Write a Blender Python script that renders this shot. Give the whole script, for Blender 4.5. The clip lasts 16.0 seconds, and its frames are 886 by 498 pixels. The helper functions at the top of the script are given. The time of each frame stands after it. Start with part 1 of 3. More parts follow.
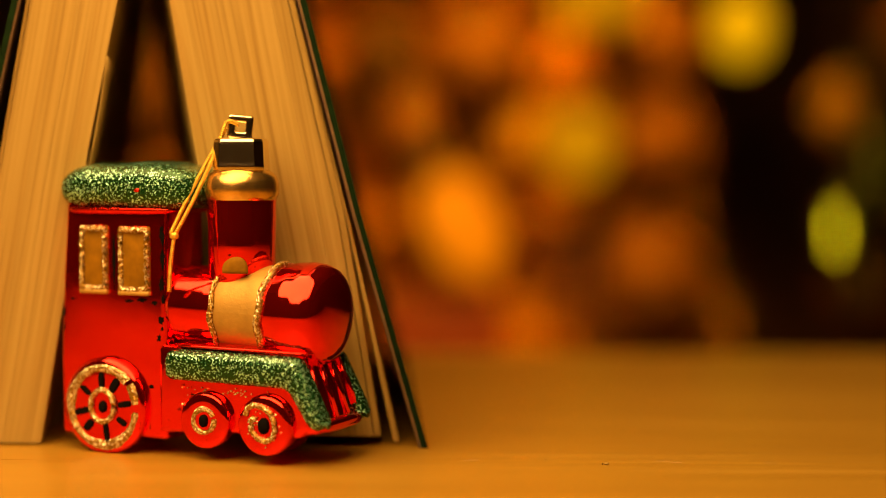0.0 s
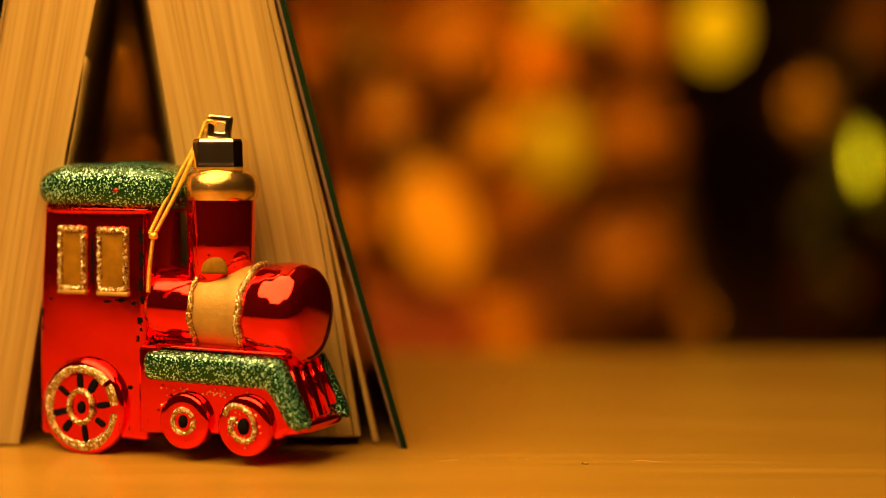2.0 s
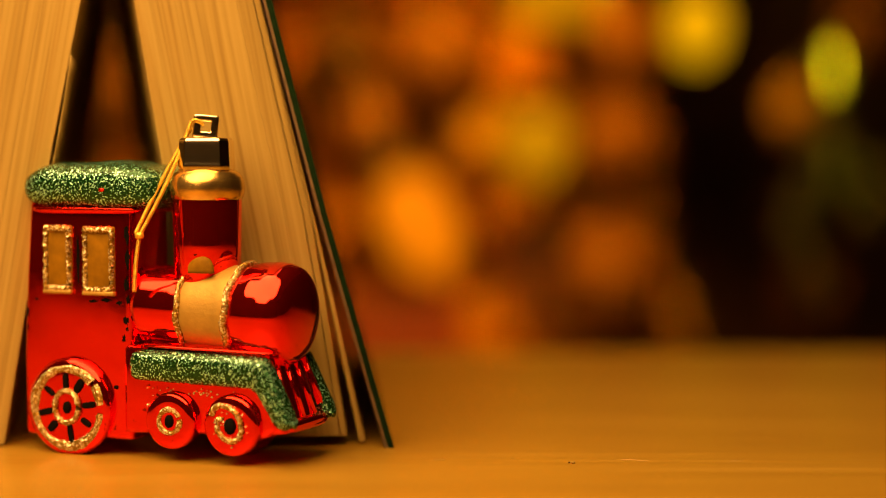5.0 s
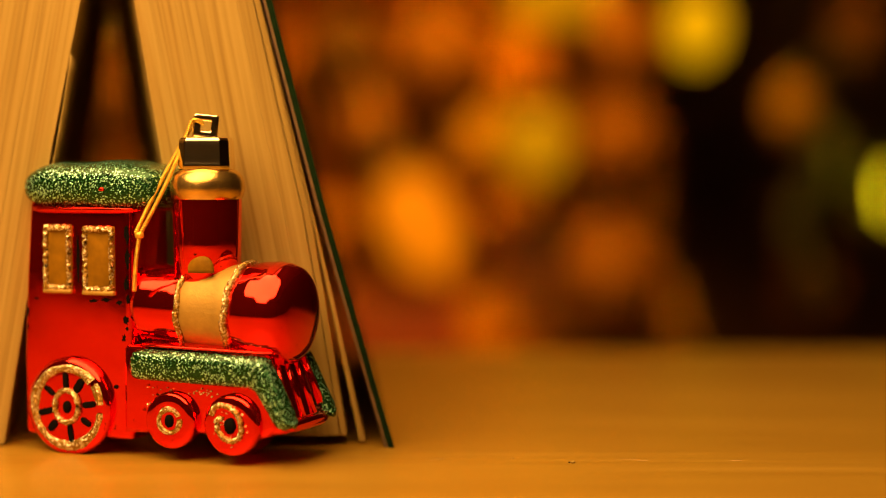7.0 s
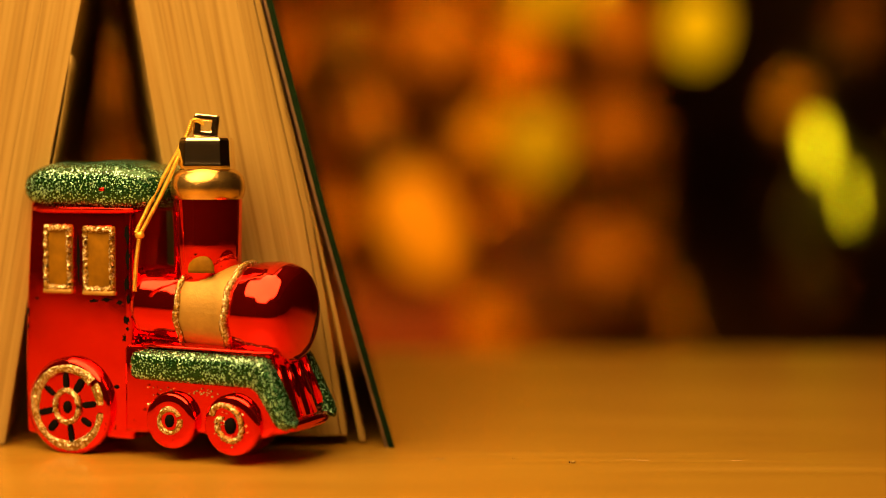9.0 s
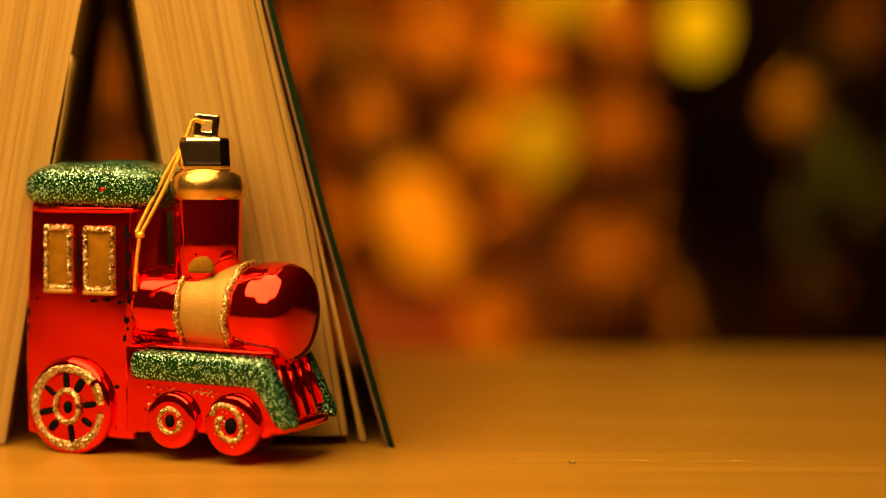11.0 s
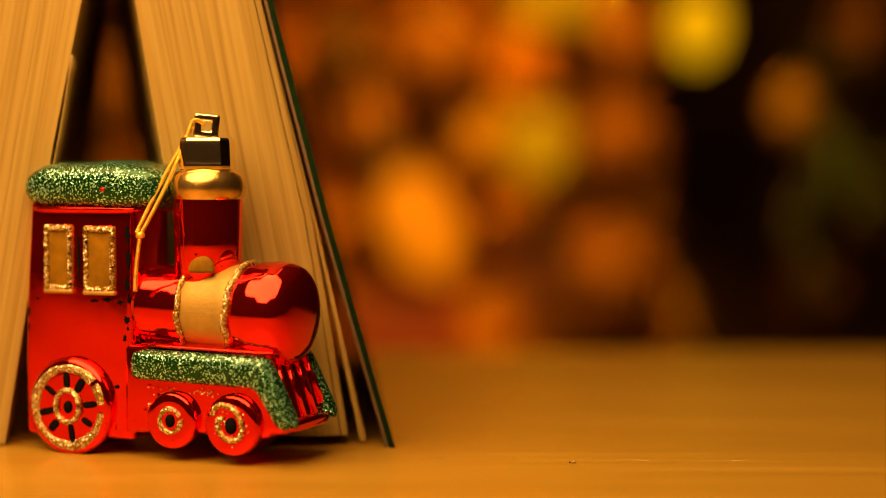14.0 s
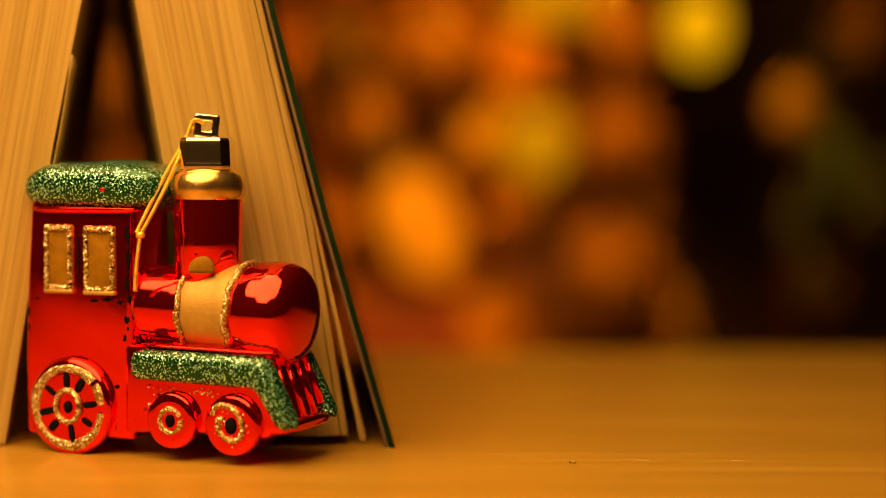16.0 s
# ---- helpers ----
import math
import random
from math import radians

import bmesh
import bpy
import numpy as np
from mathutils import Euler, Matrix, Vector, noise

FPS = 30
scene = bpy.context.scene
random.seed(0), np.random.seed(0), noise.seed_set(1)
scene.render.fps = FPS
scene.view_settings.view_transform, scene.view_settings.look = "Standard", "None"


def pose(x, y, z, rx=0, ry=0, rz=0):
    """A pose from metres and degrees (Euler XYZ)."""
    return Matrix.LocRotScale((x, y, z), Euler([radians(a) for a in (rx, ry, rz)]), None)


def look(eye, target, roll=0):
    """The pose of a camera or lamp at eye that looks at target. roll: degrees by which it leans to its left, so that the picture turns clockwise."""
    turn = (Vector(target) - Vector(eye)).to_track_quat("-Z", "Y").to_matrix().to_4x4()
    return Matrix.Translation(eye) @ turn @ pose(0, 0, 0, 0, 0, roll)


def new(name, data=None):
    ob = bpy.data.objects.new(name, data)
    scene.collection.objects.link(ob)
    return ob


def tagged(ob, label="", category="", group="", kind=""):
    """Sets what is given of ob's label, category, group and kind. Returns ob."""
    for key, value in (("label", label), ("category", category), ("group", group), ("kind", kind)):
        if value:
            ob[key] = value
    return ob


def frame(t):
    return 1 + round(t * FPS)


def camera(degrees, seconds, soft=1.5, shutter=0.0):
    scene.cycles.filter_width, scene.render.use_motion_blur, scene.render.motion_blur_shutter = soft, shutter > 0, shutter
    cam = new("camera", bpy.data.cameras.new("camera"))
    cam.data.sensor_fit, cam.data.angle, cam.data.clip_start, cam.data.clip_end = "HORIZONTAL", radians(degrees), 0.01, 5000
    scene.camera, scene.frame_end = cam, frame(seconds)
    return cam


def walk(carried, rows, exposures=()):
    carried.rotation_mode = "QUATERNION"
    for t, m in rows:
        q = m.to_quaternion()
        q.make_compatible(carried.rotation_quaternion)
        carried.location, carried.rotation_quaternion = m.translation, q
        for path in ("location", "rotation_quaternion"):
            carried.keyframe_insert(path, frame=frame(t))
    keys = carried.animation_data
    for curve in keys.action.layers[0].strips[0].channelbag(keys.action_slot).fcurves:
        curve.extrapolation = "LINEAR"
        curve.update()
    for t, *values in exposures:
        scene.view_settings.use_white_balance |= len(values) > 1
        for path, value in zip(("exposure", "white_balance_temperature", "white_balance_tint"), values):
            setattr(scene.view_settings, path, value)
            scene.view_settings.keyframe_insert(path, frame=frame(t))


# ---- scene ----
# ---------------------------------------------------------------- camera and its slide
cam = camera(30.0, 16.0, soft=1.0)
cam.data.dof.use_dof = True
cam.data.dof.focus_distance = 0.420
cam.data.dof.aperture_fstop = 3.0
cam.data.dof.aperture_ratio = 1.25

EYE_Y, EYE_Z = -0.43, 0.0742
PITCH = 87.241
SLIDE = 0.0031      # metres that the camera slides
PAN = 1.586         # degrees that it pans


def cam_pose(s, dp=0.0):
    """s: how much of the slide is still to come, 1 at the start; dp: small nod in degrees."""
    return pose(SLIDE * s, EYE_Y, EYE_Z, PITCH + dp, 0, PAN * s)


CAMERA_ROWS = [
    (0.0, 1.0, 0), (0.5, 0.835, 0), (1.0, 0.66, 0), (1.5, 0.525, 0), (2.0, 0.40, 0),
    (2.5, 0.29, 0), (3.0, 0.18, 0), (3.5, 0.11, 0), (4.0, 0.04, -0.005), (4.5, 0.012, -0.012),
    (5.0, 0.0, -0.02), (6.3, 0.0, -0.03), (7.5, 0.0, -0.035), (8.0, 0.004, -0.035), (9.0, 0.01, -0.035),
    (11.5, 0.02, -0.035), (16.0, 0.025, -0.035)]
walk(cam, [(t, cam_pose(s, dp)) for t, s, dp in CAMERA_ROWS])

# ---------------------------------------------------------------- world and lights
world = bpy.data.worlds.new("dim_room")
scene.world = world
world.use_nodes = True
world.node_tree.nodes["Background"].inputs[0].default_value = (1.0, 0.55, 0.22, 1)
world.node_tree.nodes["Background"].inputs[1].default_value = 0.004


def area(name, eye, target, size, watts, colour):
    data = bpy.data.lights.new(name, "AREA")
    data.shape, data.size, data.energy, data.color = "DISK", size, watts, colour
    ob = new(name, data)
    ob.matrix_world = look(eye, target)
    return ob


WARM = (1.0, 0.53, 0.18)
area("desk_lamp_light", (-0.18, -0.18, 0.38), (-0.13, -0.02, 0.04), 0.54, 6.4, WARM)
# added fill without a fixture, lifts the far table and upward faces
overhead_fill = area("overhead_fill_light", (-0.28, 0.40, 1.05), (-0.10, 0.10, 0.0), 0.80, 0.8, WARM)
overhead_fill.data.spread = radians(100)
# unseen orange fill, added to brighten the tinsel and baubles
tree_fill = area("tree_fill_light", (0.04, 0.55, 1.40), (0.03, 1.62, 0.05), 0.25, 5.3, (1.0, 0.40, 0.008))
tree_fill.data.spread = radians(44)
scene.view_settings.exposure = 0.0


# ---------------------------------------------------------------- materials
def material(name):
    m = bpy.data.materials.new(name)
    m.use_nodes = True
    nt = m.node_tree
    return m, nt, nt.nodes["Principled BSDF"]


def node(nt, kind, **values):
    n = nt.nodes.new(kind)
    for key, value in values.items():
        if key == "operation":
            n.operation = value
        elif key == "feature":
            n.feature = value
        elif key == "data_type":
            n.data_type = value
        else:
            n.inputs[key.replace("_", " ")].default_value = value
    return n


def coords(nt, scale=(1, 1, 1), lean=0.0):
    tc = nt.nodes.new("ShaderNodeTexCoord")
    turn = nt.nodes.new("ShaderNodeMapping")
    turn.inputs["Rotation"].default_value = (0, radians(lean), 0)
    mp = nt.nodes.new("ShaderNodeMapping")
    mp.inputs["Scale"].default_value = scale
    nt.links.new(tc.outputs["Object"], turn.inputs["Vector"])
    nt.links.new(turn.outputs["Vector"], mp.inputs["Vector"])
    return mp.outputs["Vector"]


def noise_tex(nt, vec, scale, detail=4, rough=0.55):
    n = node(nt, "ShaderNodeTexNoise", Scale=scale, Detail=detail, Roughness=rough)
    nt.links.new(vec, n.inputs["Vector"])
    return n.outputs["Fac"]


def ramp(nt, fac, stops):
    r = nt.nodes.new("ShaderNodeValToRGB")
    els = r.color_ramp.elements
    while len(els) < len(stops):
        els.new(0.5)
    for e, (p, c) in zip(els, stops):
        e.position, e.color = p, (*c, 1)
    nt.links.new(fac, r.inputs["Fac"])
    return r.outputs["Color"]


def mix(nt, kind, a, b, fac=1.0):
    n = nt.nodes.new("ShaderNodeMix")
    n.data_type, n.blend_type = "RGBA", kind
    n.inputs[0].default_value = fac
    nt.links.new(a, n.inputs[6])
    nt.links.new(b, n.inputs[7])
    return n.outputs[2]


def bump(nt, bsdf, height, strength, distance):
    b = node(nt, "ShaderNodeBump", Strength=strength, Distance=distance)
    nt.links.new(height, b.inputs["Height"])
    nt.links.new(b.outputs["Normal"], bsdf.inputs["Normal"])


def simple(name, colour, rough=0.5, metal=0.0, vary=0.25, scale=60.0, bumps=0.1, dist=0.0005, spec=0.5):
    m, nt, b = material(name)
    v = coords(nt)
    f = noise_tex(nt, v, scale, 5)
    lo = tuple(c * (1 - vary) for c in colour)
    hi = tuple(min(1, c * (1 + vary)) for c in colour)
    nt.links.new(ramp(nt, f, [(0.3, lo), (0.7, hi)]), b.inputs["Base Color"])
    b.inputs["Roughness"].default_value, b.inputs["Metallic"].default_value = rough, metal
    b.inputs["Specular IOR Level"].default_value = spec
    if bumps:
        bump(nt, b, noise_tex(nt, v, scale * 4, 3), bumps, dist)
    return m


def red_glass():
    """Mirror-silvered glass under red lacquer, with small worn spots."""
    m, nt, b = material("red_lacquered_glass")
    v = coords(nt)
    f = noise_tex(nt, v, 160, 5, 0.65)
    tone = ramp(nt, f, [(0.28, (0.86, 0.014, 0.006)), (0.62, (0.97, 0.022, 0.008))])
    specks = ramp(nt, noise_tex(nt, v, 620, 3, 0.6), [(0.655, (1.0, 1.0, 1.0)), (0.70, (0.05, 0.03, 0.03))])
    patches = ramp(nt, noise_tex(nt, v, 70, 3, 0.6), [(0.50, (0, 0, 0)), (0.60, (1.0, 1.0, 1.0))])
    worn = nt.nodes.new("ShaderNodeMix")
    worn.data_type, worn.blend_type = "RGBA", "MULTIPLY"
    nt.links.new(patches, worn.inputs[0])
    nt.links.new(tone, worn.inputs[6])
    nt.links.new(specks, worn.inputs[7])
    nt.links.new(worn.outputs[2], b.inputs["Base Color"])
    b.inputs["Metallic"].default_value = 0.955
    r = ramp(nt, noise_tex(nt, v, 90, 4), [(0.35, (0.035,) * 3), (0.7, (0.09,) * 3)])
    nt.links.new(r, b.inputs["Roughness"])
    b.inputs["Coat Weight"].default_value, b.inputs["Coat Roughness"].default_value = 0.3, 0.04
    bump(nt, b, noise_tex(nt, v, 130, 2), 0.06, 0.0006)
    return m


def glitter(name, dark, light, cell, spread=1.0, share=0.5, metal=0.85):
    """Fine glitter flakes, each with its own tilt and tone."""
    m, nt, b = material(name)
    v = coords(nt)
    vo = node(nt, "ShaderNodeTexVoronoi", Scale=1.0 / cell)
    nt.links.new(v, vo.inputs["Vector"])
    sep = nt.nodes.new("ShaderNodeSeparateColor")
    nt.links.new(vo.outputs["Color"], sep.inputs["Color"])
    nt.links.new(ramp(nt, sep.outputs[0], [(share, dark), (min(1, share + 0.06), light)]), b.inputs["Base Color"])
    geo = nt.nodes.new("ShaderNodeNewGeometry")
    sub = node(nt, "ShaderNodeVectorMath", operation="SUBTRACT")
    sub.inputs[1].default_value = (0.5, 0.5, 0.5)
    nt.links.new(vo.outputs["Color"], sub.inputs[0])
    mul = node(nt, "ShaderNodeVectorMath", operation="SCALE", Scale=spread)
    nt.links.new(sub.outputs[0], mul.inputs[0])
    add = node(nt, "ShaderNodeVectorMath", operation="ADD")
    nt.links.new(geo.outputs["Normal"], add.inputs[0])
    nt.links.new(mul.outputs[0], add.inputs[1])
    nor = node(nt, "ShaderNodeVectorMath", operation="NORMALIZE")
    nt.links.new(add.outputs[0], nor.inputs[0])
    nt.links.new(nor.outputs[0], b.inputs["Normal"])
    b.inputs["Metallic"].default_value, b.inputs["Roughness"].default_value = metal, 0.20
    b.inputs["Coat Weight"].default_value, b.inputs["Coat Roughness"].default_value = 0.35, 0.22
    return m


def page_paper(slant):
    """Page edges whose grain runs along leaves that lean by slant degrees."""
    m, nt, b = material("page_edge_paper")
    v = coords(nt, (1400, 60, 14), slant)
    f = noise_tex(nt, v, 1.0, 3)
    broad = noise_tex(nt, coords(nt, (330, 30, 7), slant), 1.0, 5)
    a = ramp(nt, f, [(0.30, (0.30, 0.207, 0.052)), (0.50, (0.395, 0.285, 0.076)), (0.72, (0.44, 0.325, 0.095))])
    c = ramp(nt, broad, [(0.30, (0.88, 0.82, 0.73)), (0.46, (0.95, 0.93, 0.89)), (0.62, (1.0, 1.0, 1.0))])
    nt.links.new(mix(nt, "MULTIPLY", a, c), b.inputs["Base Color"])
    b.inputs["Roughness"].default_value = 0.8
    b.inputs["Specular IOR Level"].default_value = 0.2
    bump(nt, b, f, 0.12, 0.0002)
    return m


def table_wood():
    m, nt, b = material("oiled_table_wood")
    grain = noise_tex(nt, coords(nt, (5, 160, 160)), 1.0, 6, 0.6)
    broad = noise_tex(nt, coords(nt, (1.5, 14, 14)), 1.0, 3)
    fine = noise_tex(nt, coords(nt, (40, 900, 900)), 1.0, 3)
    a = ramp(nt, grain, [(0.28, (0.355, 0.203, 0.019)), (0.5, (0.405, 0.238, 0.024)), (0.72, (0.455, 0.276, 0.036))])
    c = ramp(nt, broad, [(0.3, (0.82, 0.80, 0.76)), (0.7, (1.0, 1.0, 1.0))])
    d = ramp(nt, fine, [(0.35, (0.93, 0.92, 0.90)), (0.6, (1.0, 1.0, 1.0))])
    nt.links.new(mix(nt, "MULTIPLY", mix(nt, "MULTIPLY", a, c), d), b.inputs["Base Color"])
    nt.links.new(ramp(nt, grain, [(0.3, (0.27,) * 3), (0.7, (0.36,) * 3)]), b.inputs["Roughness"])
    bump(nt, b, fine, 0.05, 0.0002)
    return m


def glow(name, colour, strength):
    m, nt, b = material(name)
    b.inputs["Base Color"].default_value = (*(c * 0.08 for c in colour), 1)
    b.inputs["Emission Color"].default_value = (*colour, 1)
    b.inputs["Emission Strength"].default_value = strength
    return m


RED = red_glass()
GREEN_GLITTER = glitter("green_glitter", (0.006, 0.075, 0.020), (0.52, 1.0, 0.72), 0.00030, 0.55, 0.80, 0.6)
GOLD_GLITTER = glitter("gold_glitter", (0.36, 0.20, 0.020), (1.0, 0.92, 0.55), 0.00032, 0.9, 0.70, 0.6)
GOLD_PAINT = simple("matt_gold_paint", (0.46, 0.29, 0.055), 0.50, 0.35, 0.12, 300, 0.30, 0.0003)
BRASS = simple("worn_brass_lacquer", (0.78, 0.50, 0.14), 0.24, 0.95, 0.35, 240, 0.12, 0.0004)
GOLD_FLAKE = simple("gold_flake", (0.95, 0.80, 0.42), 0.25, 0.7, 0.1, 300, 0.0)
GREEN_FLAKE = simple("pale_green_flake", (0.70, 0.90, 0.45), 0.25, 0.7, 0.1, 300, 0.0)
SCUFF = simple("scuffed_wood", (0.55, 0.37, 0.15), 0.7, 0.0, 0.2, 400, 0.0)
PANE_PAINT = simple("ochre_window_paint", (0.23, 0.115, 0.003), 0.7, 0.0, 0.25, 260, 0.1, 0.0003, spec=0.1)
CHROME = simple("gilded_cap_metal", (0.85, 0.70, 0.45), 0.16, 1.0, 0.08, 200, 0.05, 0.0003)
BLACK_PAINT = simple("black_paint", (0.005, 0.004, 0.003), 0.8, 0.0, 0.3, 400, 0.1, spec=0.05)
CORD = simple("gold_cord_thread", (0.85, 0.52, 0.06), 0.34, 0.6, 0.3, 900, 0.2)
PAPER = page_paper(10.6)
PAPER_LEFT = page_paper(-10.3)
COVER = simple("green_book_cloth", (0.004, 0.017, 0.003), 0.9, 0.0, 0.3, 500, 0.3, 0.0003, spec=0.12)
BOARD = simple("grey_book_board", (0.20, 0.13, 0.06), 0.85, 0.0, 0.25, 300, 0.2)
ENDPAPER = simple("dark_endpaper", (0.045, 0.018, 0.010), 0.7, 0.0, 0.25, 200, 0.05)
WOOD = table_wood()
WALL = simple("brown_wall_paint", (0.13, 0.055, 0.016), 0.85, 0.0, 0.15, 12, 0.15, 0.001)
FLOOR_WOOD = simple("dark_floor_wood", (0.14, 0.07, 0.03), 0.5, 0.0, 0.3, 9, 0.1)
CEIL = simple("cream_ceiling_paint", (0.6, 0.5, 0.38), 0.9, 0.0, 0.05, 8, 0.05)
BARK = simple("tree_bark", (0.11, 0.06, 0.03), 0.9, 0.0, 0.4, 40, 0.6, 0.004)
NEEDLES = simple("dark_fir_needles", (0.06, 0.05, 0.012), 0.6, 0.0, 0.5, 14, 0.0)
TINSEL = simple("copper_tinsel", (0.66, 0.31, 0.02), 0.5, 0.0, 0.4, 14, 0.0)
GIFT_RED = simple("rust_red_gift_paper", (0.24, 0.045, 0.008), 0.5, 0.0, 0.3, 16, 0.1)
GIFT_GOLD = simple("gold_gift_paper", (0.50, 0.27, 0.05), 0.4, 0.3, 0.3, 16, 0.1)
BAUBLE_GOLD = simple("gold_bauble_lacquer", (0.36, 0.20, 0.014), 0.5, 0.1, 0.1, 30, 0.0, spec=0.12)
BAUBLE_COPPER = simple("copper_bauble_lacquer", (0.17, 0.066, 0.005), 0.5, 0.1, 0.1, 30, 0.0, spec=0.12)
BAUBLE_DARK = simple("dark_bronze_bauble_lacquer", (0.07, 0.032, 0.004), 0.5, 0.1, 0.1, 30, 0.0, spec=0.12)
BAUBLE_GREEN = simple("green_bauble_lacquer", (0.025, 0.035, 0.004), 0.5, 0.2, 0.1, 30, 0.0, spec=0.12)
SOCKET = simple("black_socket_plastic", (0.015, 0.015, 0.012), 0.5, 0.0, 0.2, 60, 0.0)
BULB_YELLOW = glow("yellow_bulb_glass", (1.0, 0.47, 0.001), 0.80)
BULB_DIM = glow("dim_yellow_bulb_glass", (1.0, 0.42, 0.001), 0.46)
BULB_AMBER = glow("amber_bulb_glass", (1.0, 0.23, 0.001), 0.90)
# emission that stands in for light thrown back by mirrored facets
GLINT_GLOW = glow("lemon_glint_glow", (1.0, 0.72, 0.006), 4.2)


# ---------------------------------------------------------------- mesh tools
def part(name, bm, mat, parent=None, label="", smooth=True):
    me = bpy.data.meshes.new(name)
    bmesh.ops.recalc_face_normals(bm, faces=bm.faces)
    bm.to_mesh(me)
    bm.free()
    me.materials.append(mat)
    if smooth:
        for p in me.polygons:
            p.use_smooth = True
    ob = new(name, me)
    ob.parent = parent
    if label:
        ob["label"] = label
    return ob


def empty(name, m):
    ob = new(name)
    ob.empty_display_size = 0.01
    ob.matrix_world = m
    return ob


def put(bm, m):
    bm.transform(m)
    return bm


def box(x0, x1, y0, y1, z0, z1, bev=0.0, seg=3):
    bm = bmesh.new()
    bmesh.ops.create_cube(bm, size=1)
    bm.transform(Matrix.Translation(((x0 + x1) / 2, (y0 + y1) / 2, (z0 + z1) / 2)) @ Matrix.Diagonal((x1 - x0, y1 - y0, z1 - z0, 1)))
    if bev:
        bmesh.ops.bevel(bm, geom=bm.edges[:], offset=bev, segments=seg, profile=0.5, affect="EDGES")
    return bm


def lathe(profile, segments=48, axis="z"):
    """Turned body: profile of (radius, height)."""
    bm = bmesh.new()
    rings = []
    for r, h in profile:
        if r < 1e-7:
            rings.append([bm.verts.new((0, 0, h))])
        else:
            rings.append([bm.verts.new((r * math.cos(2 * math.pi * i / segments), r * math.sin(2 * math.pi * i / segments), h)) for i in range(segments)])
    for a, b in zip(rings, rings[1:]):
        for i in range(segments):
            j = (i + 1) % segments
            vs = [a[i % len(a)], a[j % len(a)], b[j % len(b)], b[i % len(b)]]
            vs = list(dict.fromkeys(vs))
            if len(vs) > 2:
                bm.faces.new(vs)
    for ring in (rings[0], rings[-1]):
        if len(ring) > 2:
            bm.faces.new(ring)
    if axis == "x":
        bm.transform(Matrix.Rotation(math.pi / 2, 4, "Y"))
    elif axis == "y":
        bm.transform(Matrix.Rotation(math.pi / 2, 4, "X"))      # height runs towards -y
    return bm


def prism(points, y0, y1, bev=0.0, seg=3):
    """A plate whose outline lies in x and z, between y0 and y1."""
    bm = bmesh.new()
    a = [bm.verts.new((x, y0, z)) for x, z in points]
    b = [bm.verts.new((x, y1, z)) for x, z in points]
    bm.faces.new(a)
    bm.faces.new(b[::-1])
    n = len(points)
    for i in range(n):
        bm.faces.new((a[i], b[i], b[(i + 1) % n], a[(i + 1) % n]))
    bmesh.ops.recalc_face_normals(bm, faces=bm.faces)
    if bev:
        bmesh.ops.bevel(bm, geom=bm.edges[:], offset=bev, segments=seg, profile=0.5, affect="EDGES")
    return bm


def pillow(sx, sy, sz, e1=0.4, e2=0.4, nu=64, nv=32):
    """A rounded slab (super-ellipsoid) with half sizes sx, sy, sz."""
    def f(c, e):
        return math.copysign(abs(c) ** e, c)
    bm = bmesh.new()
    rings = []
    for j in range(1, nv):
        v = -math.pi / 2 + math.pi * j / nv
        rings.append([bm.verts.new((sx * f(math.cos(v), e1) * f(math.cos(u), e2), sy * f(math.cos(v), e1) * f(math.sin(u), e2), sz * f(math.sin(v), e1)))
                      for u in (2 * math.pi * i / nu for i in range(nu))])
    for a, b in zip(rings, rings[1:]):
        for i in range(nu):
            bm.faces.new((a[i], a[(i + 1) % nu], b[(i + 1) % nu], b[i]))
    bm.faces.new(rings[0][::-1])
    bm.faces.new(rings[-1])
    return bm


def tube(points, radius, sides=10, closed=False):
    bm = bmesh.new()
    pts = [Vector(p) for p in points]
    rings = []
    n = len(pts)
    for i, p in enumerate(pts):
        if closed:
            d = pts[(i + 1) % n] - pts[i - 1]
        else:
            d = pts[min(i + 1, n - 1)] - pts[max(i - 1, 0)]
        q = d.to_track_quat("Z", "X")
        rings.append([bm.verts.new(p + q @ Vector((radius * math.cos(2 * math.pi * k / sides), radius * math.sin(2 * math.pi * k / sides), 0))) for k in range(sides)])
    pairs = list(zip(rings, rings[1:])) + ([(rings[-1], rings[0])] if closed else [])
    for a, b in pairs:
        for k in range(sides):
            bm.faces.new((a[k], a[(k + 1) % sides], b[(k + 1) % sides], b[k]))
    if not closed:
        bm.faces.new(rings[0][::-1])
        bm.faces.new(rings[-1])
    return bm


def join(bm, other):
    me = bpy.data.meshes.new("scratch")
    other.to_mesh(me)
    other.free()
    bm.from_mesh(me)
    bpy.data.meshes.remove(me)
    return bm


# ---------------------------------------------------------------- the room
FLOOR_Z = -0.75


